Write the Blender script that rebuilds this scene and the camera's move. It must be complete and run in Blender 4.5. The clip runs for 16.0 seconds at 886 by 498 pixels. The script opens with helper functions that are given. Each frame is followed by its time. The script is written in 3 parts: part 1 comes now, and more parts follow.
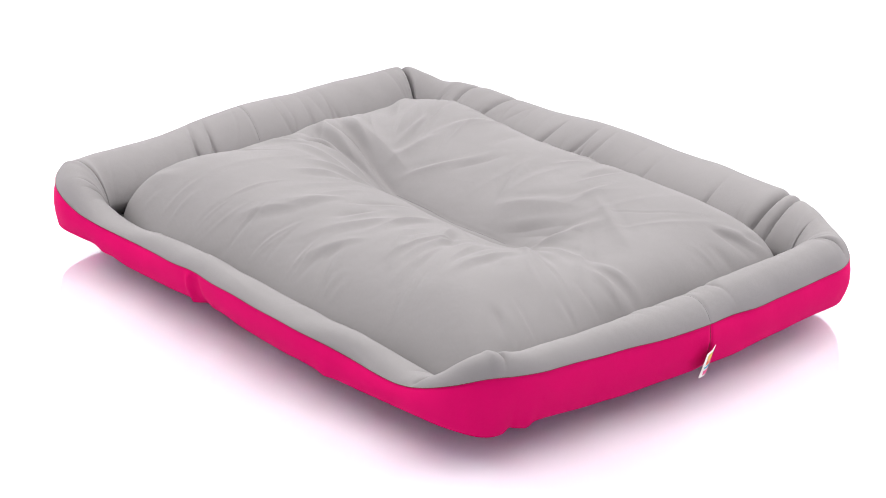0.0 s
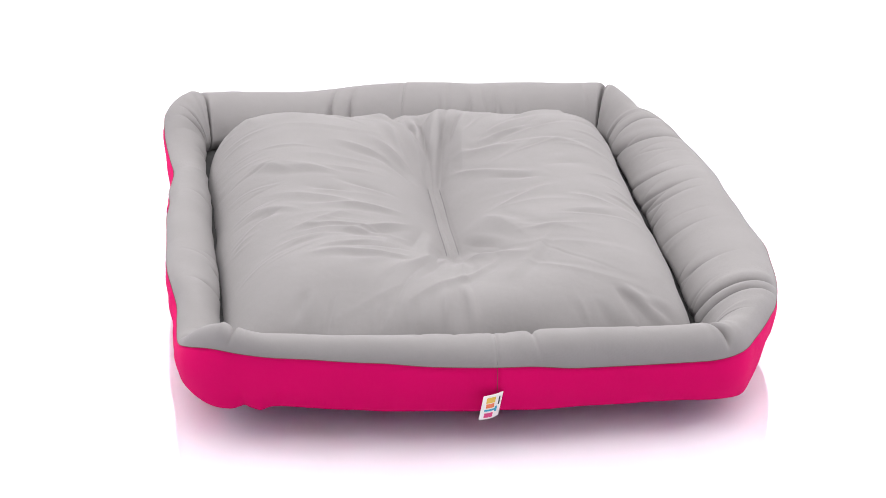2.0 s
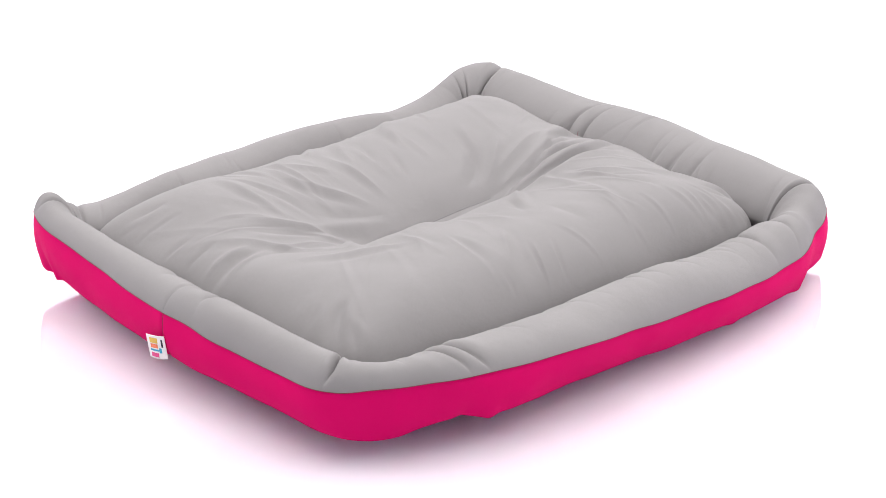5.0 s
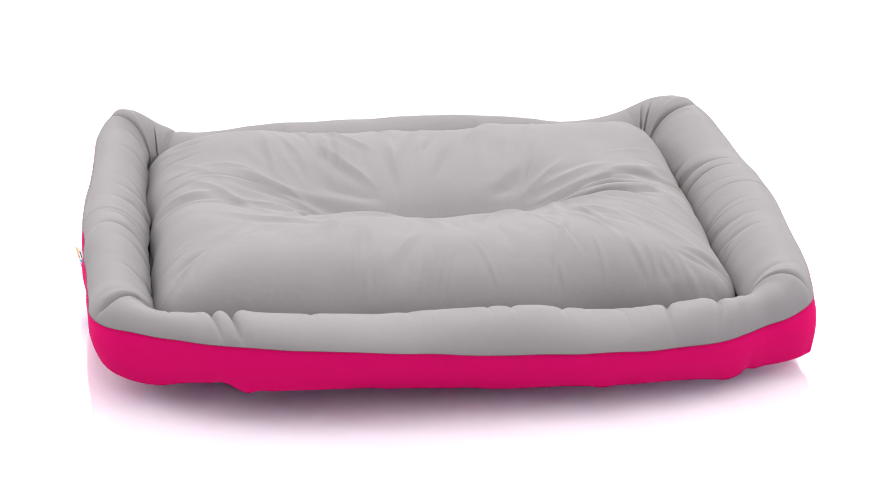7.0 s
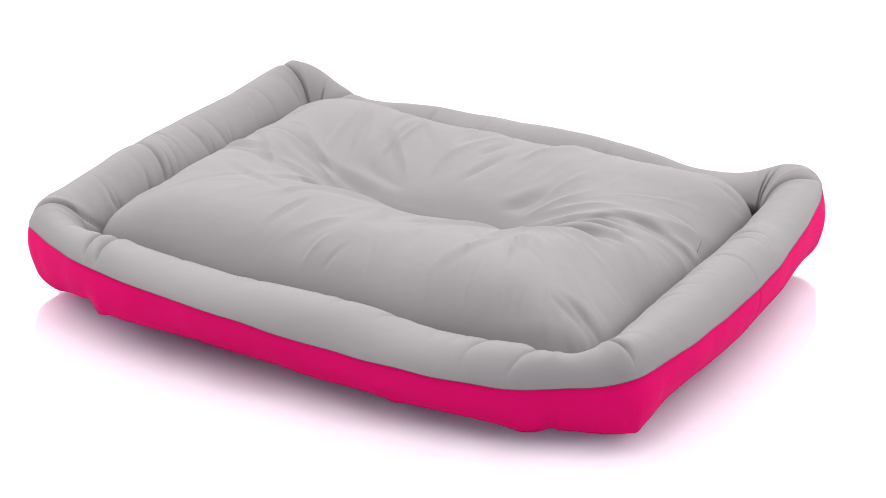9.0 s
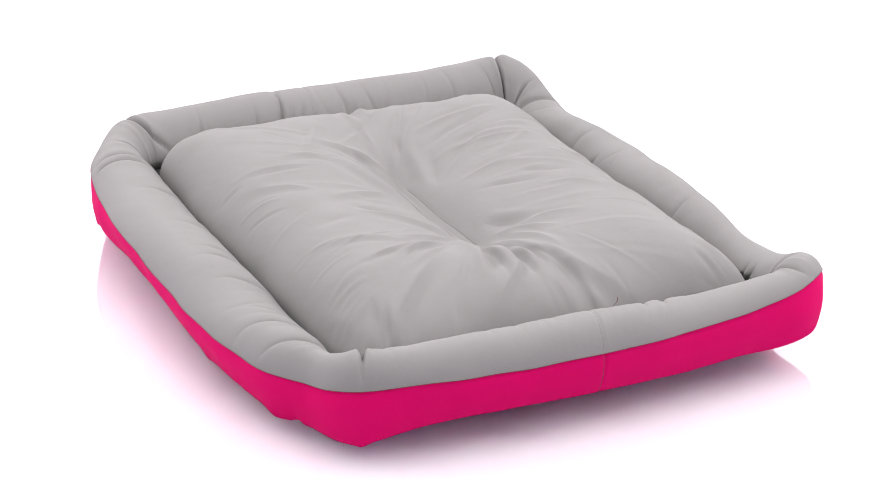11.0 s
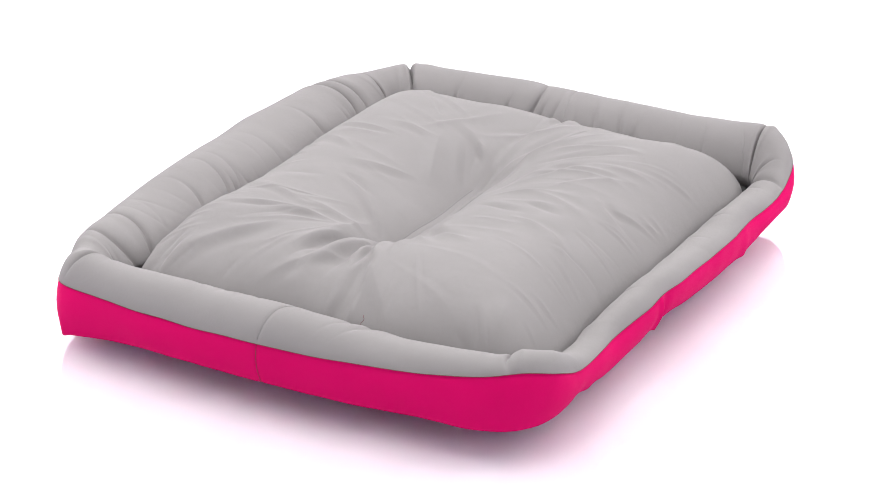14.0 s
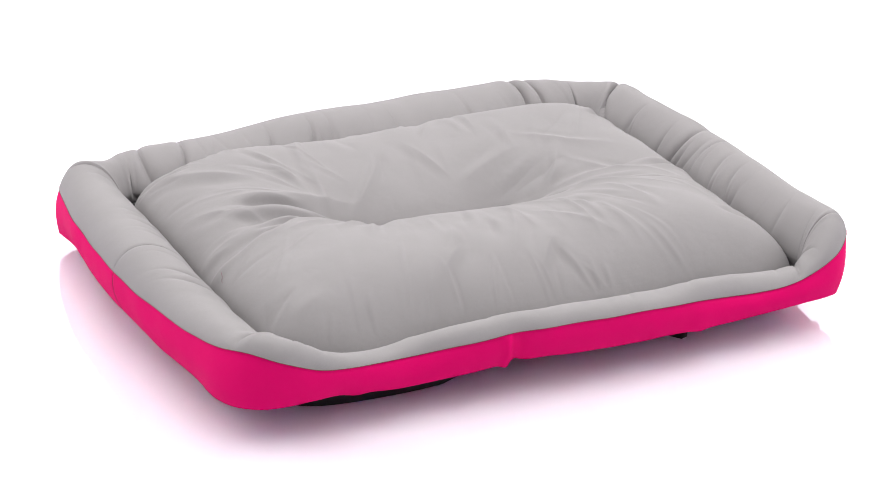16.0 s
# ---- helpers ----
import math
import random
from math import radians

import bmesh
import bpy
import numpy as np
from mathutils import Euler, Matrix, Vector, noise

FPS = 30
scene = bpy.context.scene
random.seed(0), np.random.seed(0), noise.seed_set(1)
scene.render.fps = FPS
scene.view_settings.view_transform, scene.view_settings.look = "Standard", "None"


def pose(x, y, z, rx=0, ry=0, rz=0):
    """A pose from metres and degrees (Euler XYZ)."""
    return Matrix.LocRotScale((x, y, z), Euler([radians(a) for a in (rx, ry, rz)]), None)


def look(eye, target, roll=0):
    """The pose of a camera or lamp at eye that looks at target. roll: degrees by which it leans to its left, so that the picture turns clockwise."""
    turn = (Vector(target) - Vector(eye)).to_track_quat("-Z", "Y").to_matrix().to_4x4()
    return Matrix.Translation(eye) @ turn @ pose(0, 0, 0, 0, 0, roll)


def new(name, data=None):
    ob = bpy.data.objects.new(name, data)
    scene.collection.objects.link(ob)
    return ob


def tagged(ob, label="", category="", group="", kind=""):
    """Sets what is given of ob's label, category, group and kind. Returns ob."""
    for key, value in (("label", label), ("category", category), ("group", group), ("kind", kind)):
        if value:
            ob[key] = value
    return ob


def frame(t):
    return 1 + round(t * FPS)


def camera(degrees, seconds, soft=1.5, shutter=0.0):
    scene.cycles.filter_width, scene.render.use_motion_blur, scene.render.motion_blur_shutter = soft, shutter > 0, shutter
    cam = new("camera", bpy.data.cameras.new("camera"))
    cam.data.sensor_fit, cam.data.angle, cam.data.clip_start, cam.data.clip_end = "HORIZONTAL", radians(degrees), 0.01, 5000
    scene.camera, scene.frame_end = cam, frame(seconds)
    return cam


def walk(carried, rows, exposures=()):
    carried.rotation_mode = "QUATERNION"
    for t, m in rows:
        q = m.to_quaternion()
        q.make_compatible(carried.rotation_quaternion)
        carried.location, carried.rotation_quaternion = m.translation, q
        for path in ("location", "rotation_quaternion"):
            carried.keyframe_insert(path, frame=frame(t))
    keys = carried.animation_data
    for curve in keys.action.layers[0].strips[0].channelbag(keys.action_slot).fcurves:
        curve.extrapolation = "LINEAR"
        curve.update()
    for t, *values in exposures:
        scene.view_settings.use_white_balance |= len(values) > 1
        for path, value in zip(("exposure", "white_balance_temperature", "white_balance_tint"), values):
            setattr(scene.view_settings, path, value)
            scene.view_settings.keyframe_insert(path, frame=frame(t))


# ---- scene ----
cam = camera(19.68, 16.0, 0.5)
EXPOSURE = 0.0

# ------------------------------------------------------------------ camera
PITCH, AIM_YAW, ROLL = 23.764, 0.074, 1.056
EYE = Vector((0, -3.3508, 1.5006))
WAY = Vector((math.sin(radians(AIM_YAW)), math.cos(radians(AIM_YAW)) * math.cos(radians(PITCH)),
              -math.cos(radians(AIM_YAW)) * math.sin(radians(PITCH))))
walk(cam, [(0, look(EYE, EYE + 3 * WAY, ROLL)), (16, look(EYE, EYE + 3 * WAY, ROLL))], exposures=[(0, EXPOSURE), (16, EXPOSURE)])

# ------------------------------------------------------------------ light: a white photo studio, soft light from above
world = bpy.data.worlds.new("studio_light")
scene.world = world
world.use_nodes = True
world.node_tree.nodes["Background"].inputs[0].default_value = (1, 0.995, 0.99, 1)
world.node_tree.nodes["Background"].inputs[1].default_value = 0.85


def softbox(name, eye, target, sx, sy, watts):
    lamp = bpy.data.lights.new(name, "AREA")
    lamp.shape, lamp.size, lamp.size_y, lamp.energy = "RECTANGLE", sx, sy, watts
    ob = new(name, lamp)
    ob.matrix_basis = look(eye, target)
    return ob


softbox("softbox_overhead", (0.0, -0.1, 2.7), (0, -0.05, 0), 2.6, 2.2, 80)
for side, watts in ((-1, 29), (1, 31)):
    softbox("softbox_side", (side * 2.3, 0.45, 1.5), (0, 0, 0.05), 1.2, 1.2, watts)
for side in (-1, 1):
    softbox("backdrop_light", (side * 2.4, 3.4, 2.9), (side * 1.6, 6.2, 1.9), 0.5, 1.8, 150)

# ------------------------------------------------------------------ materials


def nodes_of(name):
    m = bpy.data.materials.new(name)
    m.use_nodes = True
    return m, m.node_tree, m.node_tree.nodes["Principled BSDF"]


def node(tree, kind, **values):
    n = tree.nodes.new(kind)
    for key, v in values.items():
        n.inputs[key.replace("_", " ")].default_value = v
    return n


def cloth(name, light, dark, rough, sheen, weave, bump):
    """Woven cloth: soft mottling, a fine weave and its relief."""
    m, tree, b = nodes_of(name)
    link = tree.links.new
    at = tree.nodes.new("ShaderNodeTexCoord").outputs["Object"]
    cloud = node(tree, "ShaderNodeTexNoise", Scale=9.0, Detail=5.0, Roughness=0.6)
    grain = node(tree, "ShaderNodeTexNoise", Scale=weave, Detail=2.0, Roughness=0.7)
    link(at, cloud.inputs["Vector"])
    link(at, grain.inputs["Vector"])
    mixed = tree.nodes.new("ShaderNodeMath")
    mixed.operation = "MULTIPLY_ADD"
    mixed.inputs[1].default_value = 0.35
    link(grain.outputs["Fac"], mixed.inputs[0])
    half = tree.nodes.new("ShaderNodeMath")
    half.operation = "MULTIPLY"
    half.inputs[1].default_value = 0.65
    link(cloud.outputs["Fac"], half.inputs[0])
    link(half.outputs[0], mixed.inputs[2])
    ramp = tree.nodes.new("ShaderNodeValToRGB")
    ramp.color_ramp.elements[0].position, ramp.color_ramp.elements[0].color = 0.3, (*dark, 1)
    ramp.color_ramp.elements[1].position, ramp.color_ramp.elements[1].color = 0.7, (*light, 1)
    link(mixed.outputs[0], ramp.inputs[0])
    link(ramp.outputs[0], b.inputs["Base Color"])
    b.inputs["Roughness"].default_value = rough
    b.inputs["Specular IOR Level"].default_value = 0.04
    b.inputs["Sheen Weight"].default_value = sheen
    b.inputs["Sheen Roughness"].default_value = 0.5
    threads = []
    for turn_z in (0.0, 1.5708):
        place = tree.nodes.new("ShaderNodeMapping")
        place.inputs["Rotation"].default_value = (0.0, 0.0, turn_z + 0.1)
        link(at, place.inputs["Vector"])
        wave = node(tree, "ShaderNodeTexWave", Scale=weave * 0.45, Distortion=1.5, Detail=1.0)
        link(place.outputs[0], wave.inputs["Vector"])
        threads.append(wave)
    add = tree.nodes.new("ShaderNodeMath")
    link(threads[0].outputs["Fac"], add.inputs[0])
    link(threads[1].outputs["Fac"], add.inputs[1])
    fine = node(tree, "ShaderNodeBump", Strength=bump, Distance=0.0006)
    link(add.outputs[0], fine.inputs["Height"])
    soft = node(tree, "ShaderNodeTexNoise", Scale=24.0, Detail=3.0, Roughness=0.5)
    link(at, soft.inputs["Vector"])
    crumple = node(tree, "ShaderNodeBump", Strength=0.22, Distance=0.006)
    link(soft.outputs["Fac"], crumple.inputs["Height"])
    link(fine.outputs[0], crumple.inputs["Normal"])
    link(crumple.outputs[0], b.inputs["Normal"])
    return m


def plain(name, colour, rough=0.7, spread=0.12, scale=60.0):
    m, tree, b = nodes_of(name)
    at = tree.nodes.new("ShaderNodeTexCoord").outputs["Object"]
    spot = node(tree, "ShaderNodeTexNoise", Scale=scale, Detail=3.0)
    tree.links.new(at, spot.inputs["Vector"])
    ramp = tree.nodes.new("ShaderNodeValToRGB")
    ramp.color_ramp.elements[0].color = (*[c * (1 - spread) for c in colour], 1)
    ramp.color_ramp.elements[1].color = (*[min(1, c * (1 + spread)) for c in colour], 1)
    tree.links.new(spot.outputs["Fac"], ramp.inputs[0])
    tree.links.new(ramp.outputs[0], b.inputs["Base Color"])
    b.inputs["Roughness"].default_value = rough
    return m


GREY = cloth("grey_microfibre", (0.243, 0.229, 0.231), (0.227, 0.214, 0.216), 0.9, 0.05, 900, 0.08)
PINK = cloth("pink_nylon", (0.585, 0.0022, 0.108), (0.555, 0.0021, 0.101), 0.75, 0.0, 700, 0.12)
BLACK = plain("black_underlay", (0.012, 0.012, 0.013), 0.85, 0.3, 200)
# lining cloth painted near black: the shade of the gap is in this colour
LINING = plain("shaded_lining", (0.035, 0.034, 0.035), 0.9, 0.3, 120)
GREY_THREAD = plain("grey_thread", (0.22, 0.21, 0.21), 0.8)
STITCH = plain("stitch_thread", (0.10, 0.095, 0.1), 0.8)
RED_THREAD = plain("red_thread", (0.17, 0.03, 0.04), 0.8)
LABEL_WHITE = plain("label_white", (0.82, 0.80, 0.78), 0.55, 0.04)
TAG_GREY = plain("tag_grey", (0.42, 0.44, 0.45), 0.6)

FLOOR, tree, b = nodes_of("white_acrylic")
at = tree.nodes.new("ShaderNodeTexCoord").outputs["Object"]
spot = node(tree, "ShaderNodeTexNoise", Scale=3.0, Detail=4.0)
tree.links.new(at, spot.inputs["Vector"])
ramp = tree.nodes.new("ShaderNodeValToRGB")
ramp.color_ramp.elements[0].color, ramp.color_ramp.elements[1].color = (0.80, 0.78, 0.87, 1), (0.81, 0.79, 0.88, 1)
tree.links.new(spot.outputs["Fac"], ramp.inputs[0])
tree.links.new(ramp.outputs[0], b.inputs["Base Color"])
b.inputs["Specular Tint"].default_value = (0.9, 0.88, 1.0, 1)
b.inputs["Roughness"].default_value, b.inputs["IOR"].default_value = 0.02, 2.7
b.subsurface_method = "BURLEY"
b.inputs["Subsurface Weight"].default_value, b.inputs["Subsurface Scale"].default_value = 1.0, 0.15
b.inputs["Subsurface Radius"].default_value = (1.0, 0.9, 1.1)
COVE = plain("white_paint", (0.86, 0.86, 0.86), 0.8, 0.02, 2.0)
STUDIO = plain("grey_paint", (0.72, 0.72, 0.725), 0.85, 0.08, 2.0)

# ------------------------------------------------------------------ mesh helpers


def mesh_ob(name, verts, faces, material, parent=None, label="", smooth=True):
    me = bpy.data.meshes.new(name)
    me.from_pydata([tuple(v) for v in verts], [], [tuple(f) for f in faces])
    me.materials.append(material)
    if smooth:
        me.polygons.foreach_set("use_smooth", [True] * len(me.polygons))
    me.update()
    ob = new(name, me)
    ob.parent = parent
    if label:
        ob["label"] = label
    return ob


def lofted(rows_, cols, wrap_rows=False, wrap_cols=False):
    """Faces of a grid of rows_ x cols points, row by row."""
    faces = []
    for i in range(rows_ if wrap_rows else rows_ - 1):
        for j in range(cols if wrap_cols else cols - 1):
            i2, j2 = (i + 1) % rows_, (j + 1) % cols
            faces.append((i * cols + j, i2 * cols + j, i2 * cols + j2, i * cols + j2))
    return faces


def cord(name, path, radius, material, parent=None, label="", sides=6):
    """A thread or cord along a path of points."""
    path = [Vector(p) for p in path]
    verts = []
    for i, p in enumerate(path):
        d = (path[min(i + 1, len(path) - 1)] - path[max(i - 1, 0)]).normalized()
        u = d.cross(Vector((0.13, 0.27, 1))).normalized()
        w = d.cross(u)
        for k in range(sides):
            a = 2 * math.pi * k / sides
            verts.append(p + radius * (math.cos(a) * u + math.sin(a) * w))
    faces = lofted(len(path), sides, wrap_cols=True)
    faces += [tuple(range(sides)), tuple(reversed(range(len(verts) - sides, len(verts))))]
    return mesh_ob(name, verts, faces, material, parent, label)


def bump_at(d, width):
    return np.exp(-(d / width) ** 2)


# ------------------------------------------------------------------ the studio
# one white sheet: flat floor that sweeps up into the walls all round
GROUND = -0.020
profile = [(0.0, 0.0), (1.5, 0.0), (3.0, 0.0), (4.6, 0.0)]
profile += [(4.6 + 1.6 * math.sin(radians(a)), 1.6 - 1.6 * math.cos(radians(a))) for a in range(10, 91, 10)] + [(6.2, 3.6), (6.2, 5.4)]
verts, n = [], 96
for rad, z in profile[1:]:
    verts += [(rad * math.cos(2 * math.pi * k / n), rad * math.sin(2 * math.pi * k / n), z + GROUND) for k in range(n)]
faces = lofted(len(profile) - 1, n, wrap_cols=True)
inner = len(verts)
verts.append((0, 0, GROUND))
faces += [(inner, k, (k + 1) % n) for k in range(n)]
faces = [tuple(reversed(f)) for f in faces]
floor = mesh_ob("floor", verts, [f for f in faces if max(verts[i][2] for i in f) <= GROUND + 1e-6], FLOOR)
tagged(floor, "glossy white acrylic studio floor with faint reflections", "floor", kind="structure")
upright = [f for f in faces if max(verts[i][2] for i in f) > GROUND + 1e-6]
cove = mesh_ob("backdrop", verts, [f for f in upright if sum(verts[i][1] for i in f) > -3.2], COVE)
tagged(cove, "plain white curved studio backdrop", "backdrop", kind="structure")
# added out of view: greyer than the backdrop to weaken light from the front
dim = mesh_ob("unseen_front_wall", verts, [f for f in upright if sum(verts[i][1] for i in f) <= -3.2], STUDIO)
tagged(dim, "unseen light grey wall added to cut the light from the front", "wall", kind="structure")

# ------------------------------------------------------------------ the pet bed: a loft round a rounded rectangle
CX, CY, HX, HY, RC = 0.014, 0.012, 0.488, 0.408, 0.14
# stations round the rim, counter-clockwise from the middle of the short side with the label, in millimetres:
# how far the seam and the hem stand out from the rounded rectangle, and their heights over the floor
SEAM_OUT = [3, 0, 2, -2, -3, -5, -6, -15, -30, -35, -29, -13, -1, 7, 12, 17, 17, 15, 16, 14, 13, 15, 11, 6, -4, -12, -28, -35, -23, -9, -6,
    1, 7, 9, 12, 14, 16, 14, 13, 7, 3, -1, -7, -5, 0, 0, -11, -15, -19, -23, -19, -14, -14, -9, -8, -7, -5, -6, -11, -16, -15, -14, -14,
    -9, -11, -15, -17, -15, -12, -8, -2, 1]
SEAM_Z = [85, 83, 80, 78, 78, 78, 79, 80, 82, 82, 84, 84, 84, 82, 81, 80, 76, 73, 69, 66, 65, 64, 63, 60, 59, 59, 61, 63, 68, 75, 77, 78,
    77, 77, 76, 78, 79, 79, 80, 81, 83, 86, 91, 97, 103, 94, 78, 71, 68, 66, 69, 72, 75, 75, 75, 73, 74, 72, 69, 64, 62, 64, 75, 91, 103,
    103, 100, 97, 93, 91, 88, 86]
HEM_OUT = [-8, -4, -6, -8, -11, -13, -15, -20, -40, -46, -46, -28, -8, -2, -6, -11, -10, -11, -12, -8, -7, -5, -7, -10, -15, -27, -38, -46, -32,
    -5, -10, -10, -4, 2, 6, 7, 6, 2, 0, -1, -6, -11, -13, -3, 4, -6, -19, -26, -21, -22, -22, -22, -25, -26, -20, -18, -15, -13, -12,
    -14, -16, -15, -13, -11, -17, -35, -36, -27, -25, -19, -16, -10]
HEM_Z = [20, 20, 21, 22, 21, 21, 19, 14, 7, 8, 17, 23, 21, 20, 19, 16, 13, 12, 9, 8, 8, 8, 6, 6, 5, 0, -3, -1, -1, 2, 9, 14, 17, 20, 22, 22, 20,
    19, 18, 19, 19, 19, 19, 22, 26, 31, 33, 30, 26, 24, 25, 26, 27, 26, 24, 24, 24, 26, 27, 26, 26, 30, 34, 29, 18, 20, 24, 23, 21, 18,
    19, 19]
# rise of the stuffed roll over its seam, at the same stations
RISE = [32, 35, 40, 41, 40, 39, 37, 32, 27, 25, 25, 27, 29, 27, 25, 25, 28, 33, 38, 42, 41, 35, 32, 35, 40, 41, 37, 35, 38, 41, 40, 37, 38, 39,
    39, 40, 40, 38, 33, 28, 26, 25, 24, 19, 20, 23, 26, 13, 8, 14, 18, 18, 18, 18, 17, 15, 13, 13, 19, 22, 17, 11, 17, 27, 30, 28, 26,
    25, 25, 27, 30, 31]
INNER = (-0.375, 0.412, -0.322, 0.305, 0.024)  # the well that the rolls leave: x0, x1, y0, y1, corner radius


def rounded_rect(x0, x1, y0, y1, r, share_of):
    """Points and outward normals on a rounded rectangle, taken segment by segment at the shares (segment, part)."""
    cx, cy = (x0 + x1) / 2, (y0 + y1) / 2
    corners = [(x1 - r, y1 - r), (x0 + r, y1 - r), (x0 + r, y0 + r), (x1 - r, y0 + r)]
    lines = [((x1, CY), (x1, y1 - r)), ((x1 - r, y1), (x0 + r, y1)), ((x0, y1 - r), (x0, y0 + r)), ((x0 + r, y0), (x1 - r, y0)), ((x1, y0 + r), (x1, CY))]
    points, normals = [], []
    for seg, part_ in share_of:
        if seg % 2 == 0:
            (ax, ay), (bx, by) = lines[seg // 2]
            a = radians(90 * (seg // 2))
            points.append((ax + (bx - ax) * part_, ay + (by - ay) * part_))
        else:
            ox, oy = corners[seg // 2]
            a = radians(90 * (seg // 2) + 90 * part_)
            points.append((ox + r * math.cos(a), oy + r * math.sin(a)))
        normals.append((math.cos(a), math.sin(a)))
    return np.array(points), np.array(normals)


lx, ly, arc = 2 * (HX - RC), 2 * (HY - RC), math.pi * RC / 2
LENGTHS = [ly / 2, arc, lx, arc, ly, arc, lx, arc, ly / 2]
ROUND = sum(LENGTHS)
STARTS = np.concatenate([[0], np.cumsum(LENGTHS)])
NS = 2160
SHARE = np.arange(NS) / NS
S = SHARE * ROUND
SEGS = []
for s in S:
    k = min(8, int(np.searchsorted(STARTS, s + 1e-9) - 1))
    SEGS.append((k, (s - STARTS[k]) / LENGTHS[k]))
NOM, NORMAL = rounded_rect(CX - HX, CX + HX, CY - HY, CY + HY, RC, SEGS)
WELL, _ = rounded_rect(*INNER, SEGS)
WELL = WELL * np.array([[1 + 0.016 * noise.noise((x * 7, y * 7, 4.2)) + 0.006 * noise.noise((x * 24, y * 24, 8.2))] for x, y in WELL])


def stations(values):
    """Smooth closed curve through evenly spaced station values, at every S, in metres."""
    v = np.array(values) / 1000
    u = SHARE * len(v)
    i = u.astype(int)
    f = u - i
    p0, p1, p2, p3 = (v[(i + k) % len(v)] for k in (-1, 0, 1, 2))
    return 0.5 * (2 * p1 + (p2 - p0) * f + (2 * p0 - 5 * p1 + 4 * p2 - p3) * f ** 2 + (3 * p1 - p0 - 3 * p2 + p3) * f ** 3)


def smooth_round(v, width):
    k = np.exp(-(np.arange(-60, 61) / width) ** 2)
    return np.convolve(np.concatenate([v[-60:], v, v[:60]]), k / k.sum(), "valid")


seam_xy = NOM + NORMAL * stations(SEAM_OUT)[:, None]
seam_z = stations(SEAM_Z)
hem_xy = NOM + NORMAL * smooth_round(stations(HEM_OUT), 16)[:, None]
hem_z = smooth_round(np.maximum(stations(HEM_Z), GROUND + 0.002), 16)
rise = smooth_round(stations(RISE), 13)


def along(side, v):
    """Way round the rim, in metres, of a place on a side: x on the long sides, y on the short ones."""
    if side == "x+":
        return (v - CY) % ROUND
    if side == "y+":
        return STARTS[2] + (CX + HX - RC - v)
    if side == "x-":
        return STARTS[4] + (CY + HY - RC - v)
    return STARTS[6] + (v - CX + HX - RC)


def gap(s0):
    """Signed way from s0 to every S, the short way round."""
    return (S - s0 + ROUND / 2) % ROUND - ROUND / 2


PINCHES = []


def pinch(side, v, amp, width, skew=0.0, mid=0.5, reach=0.35):
    """A crease (amp < 0) or a bulge across a roll; mid and reach along its section, 0 at the seam and 1 inside."""
    PINCHES.append((along(side, v), amp / 1000, width / 1000, skew / 1000, mid, reach))


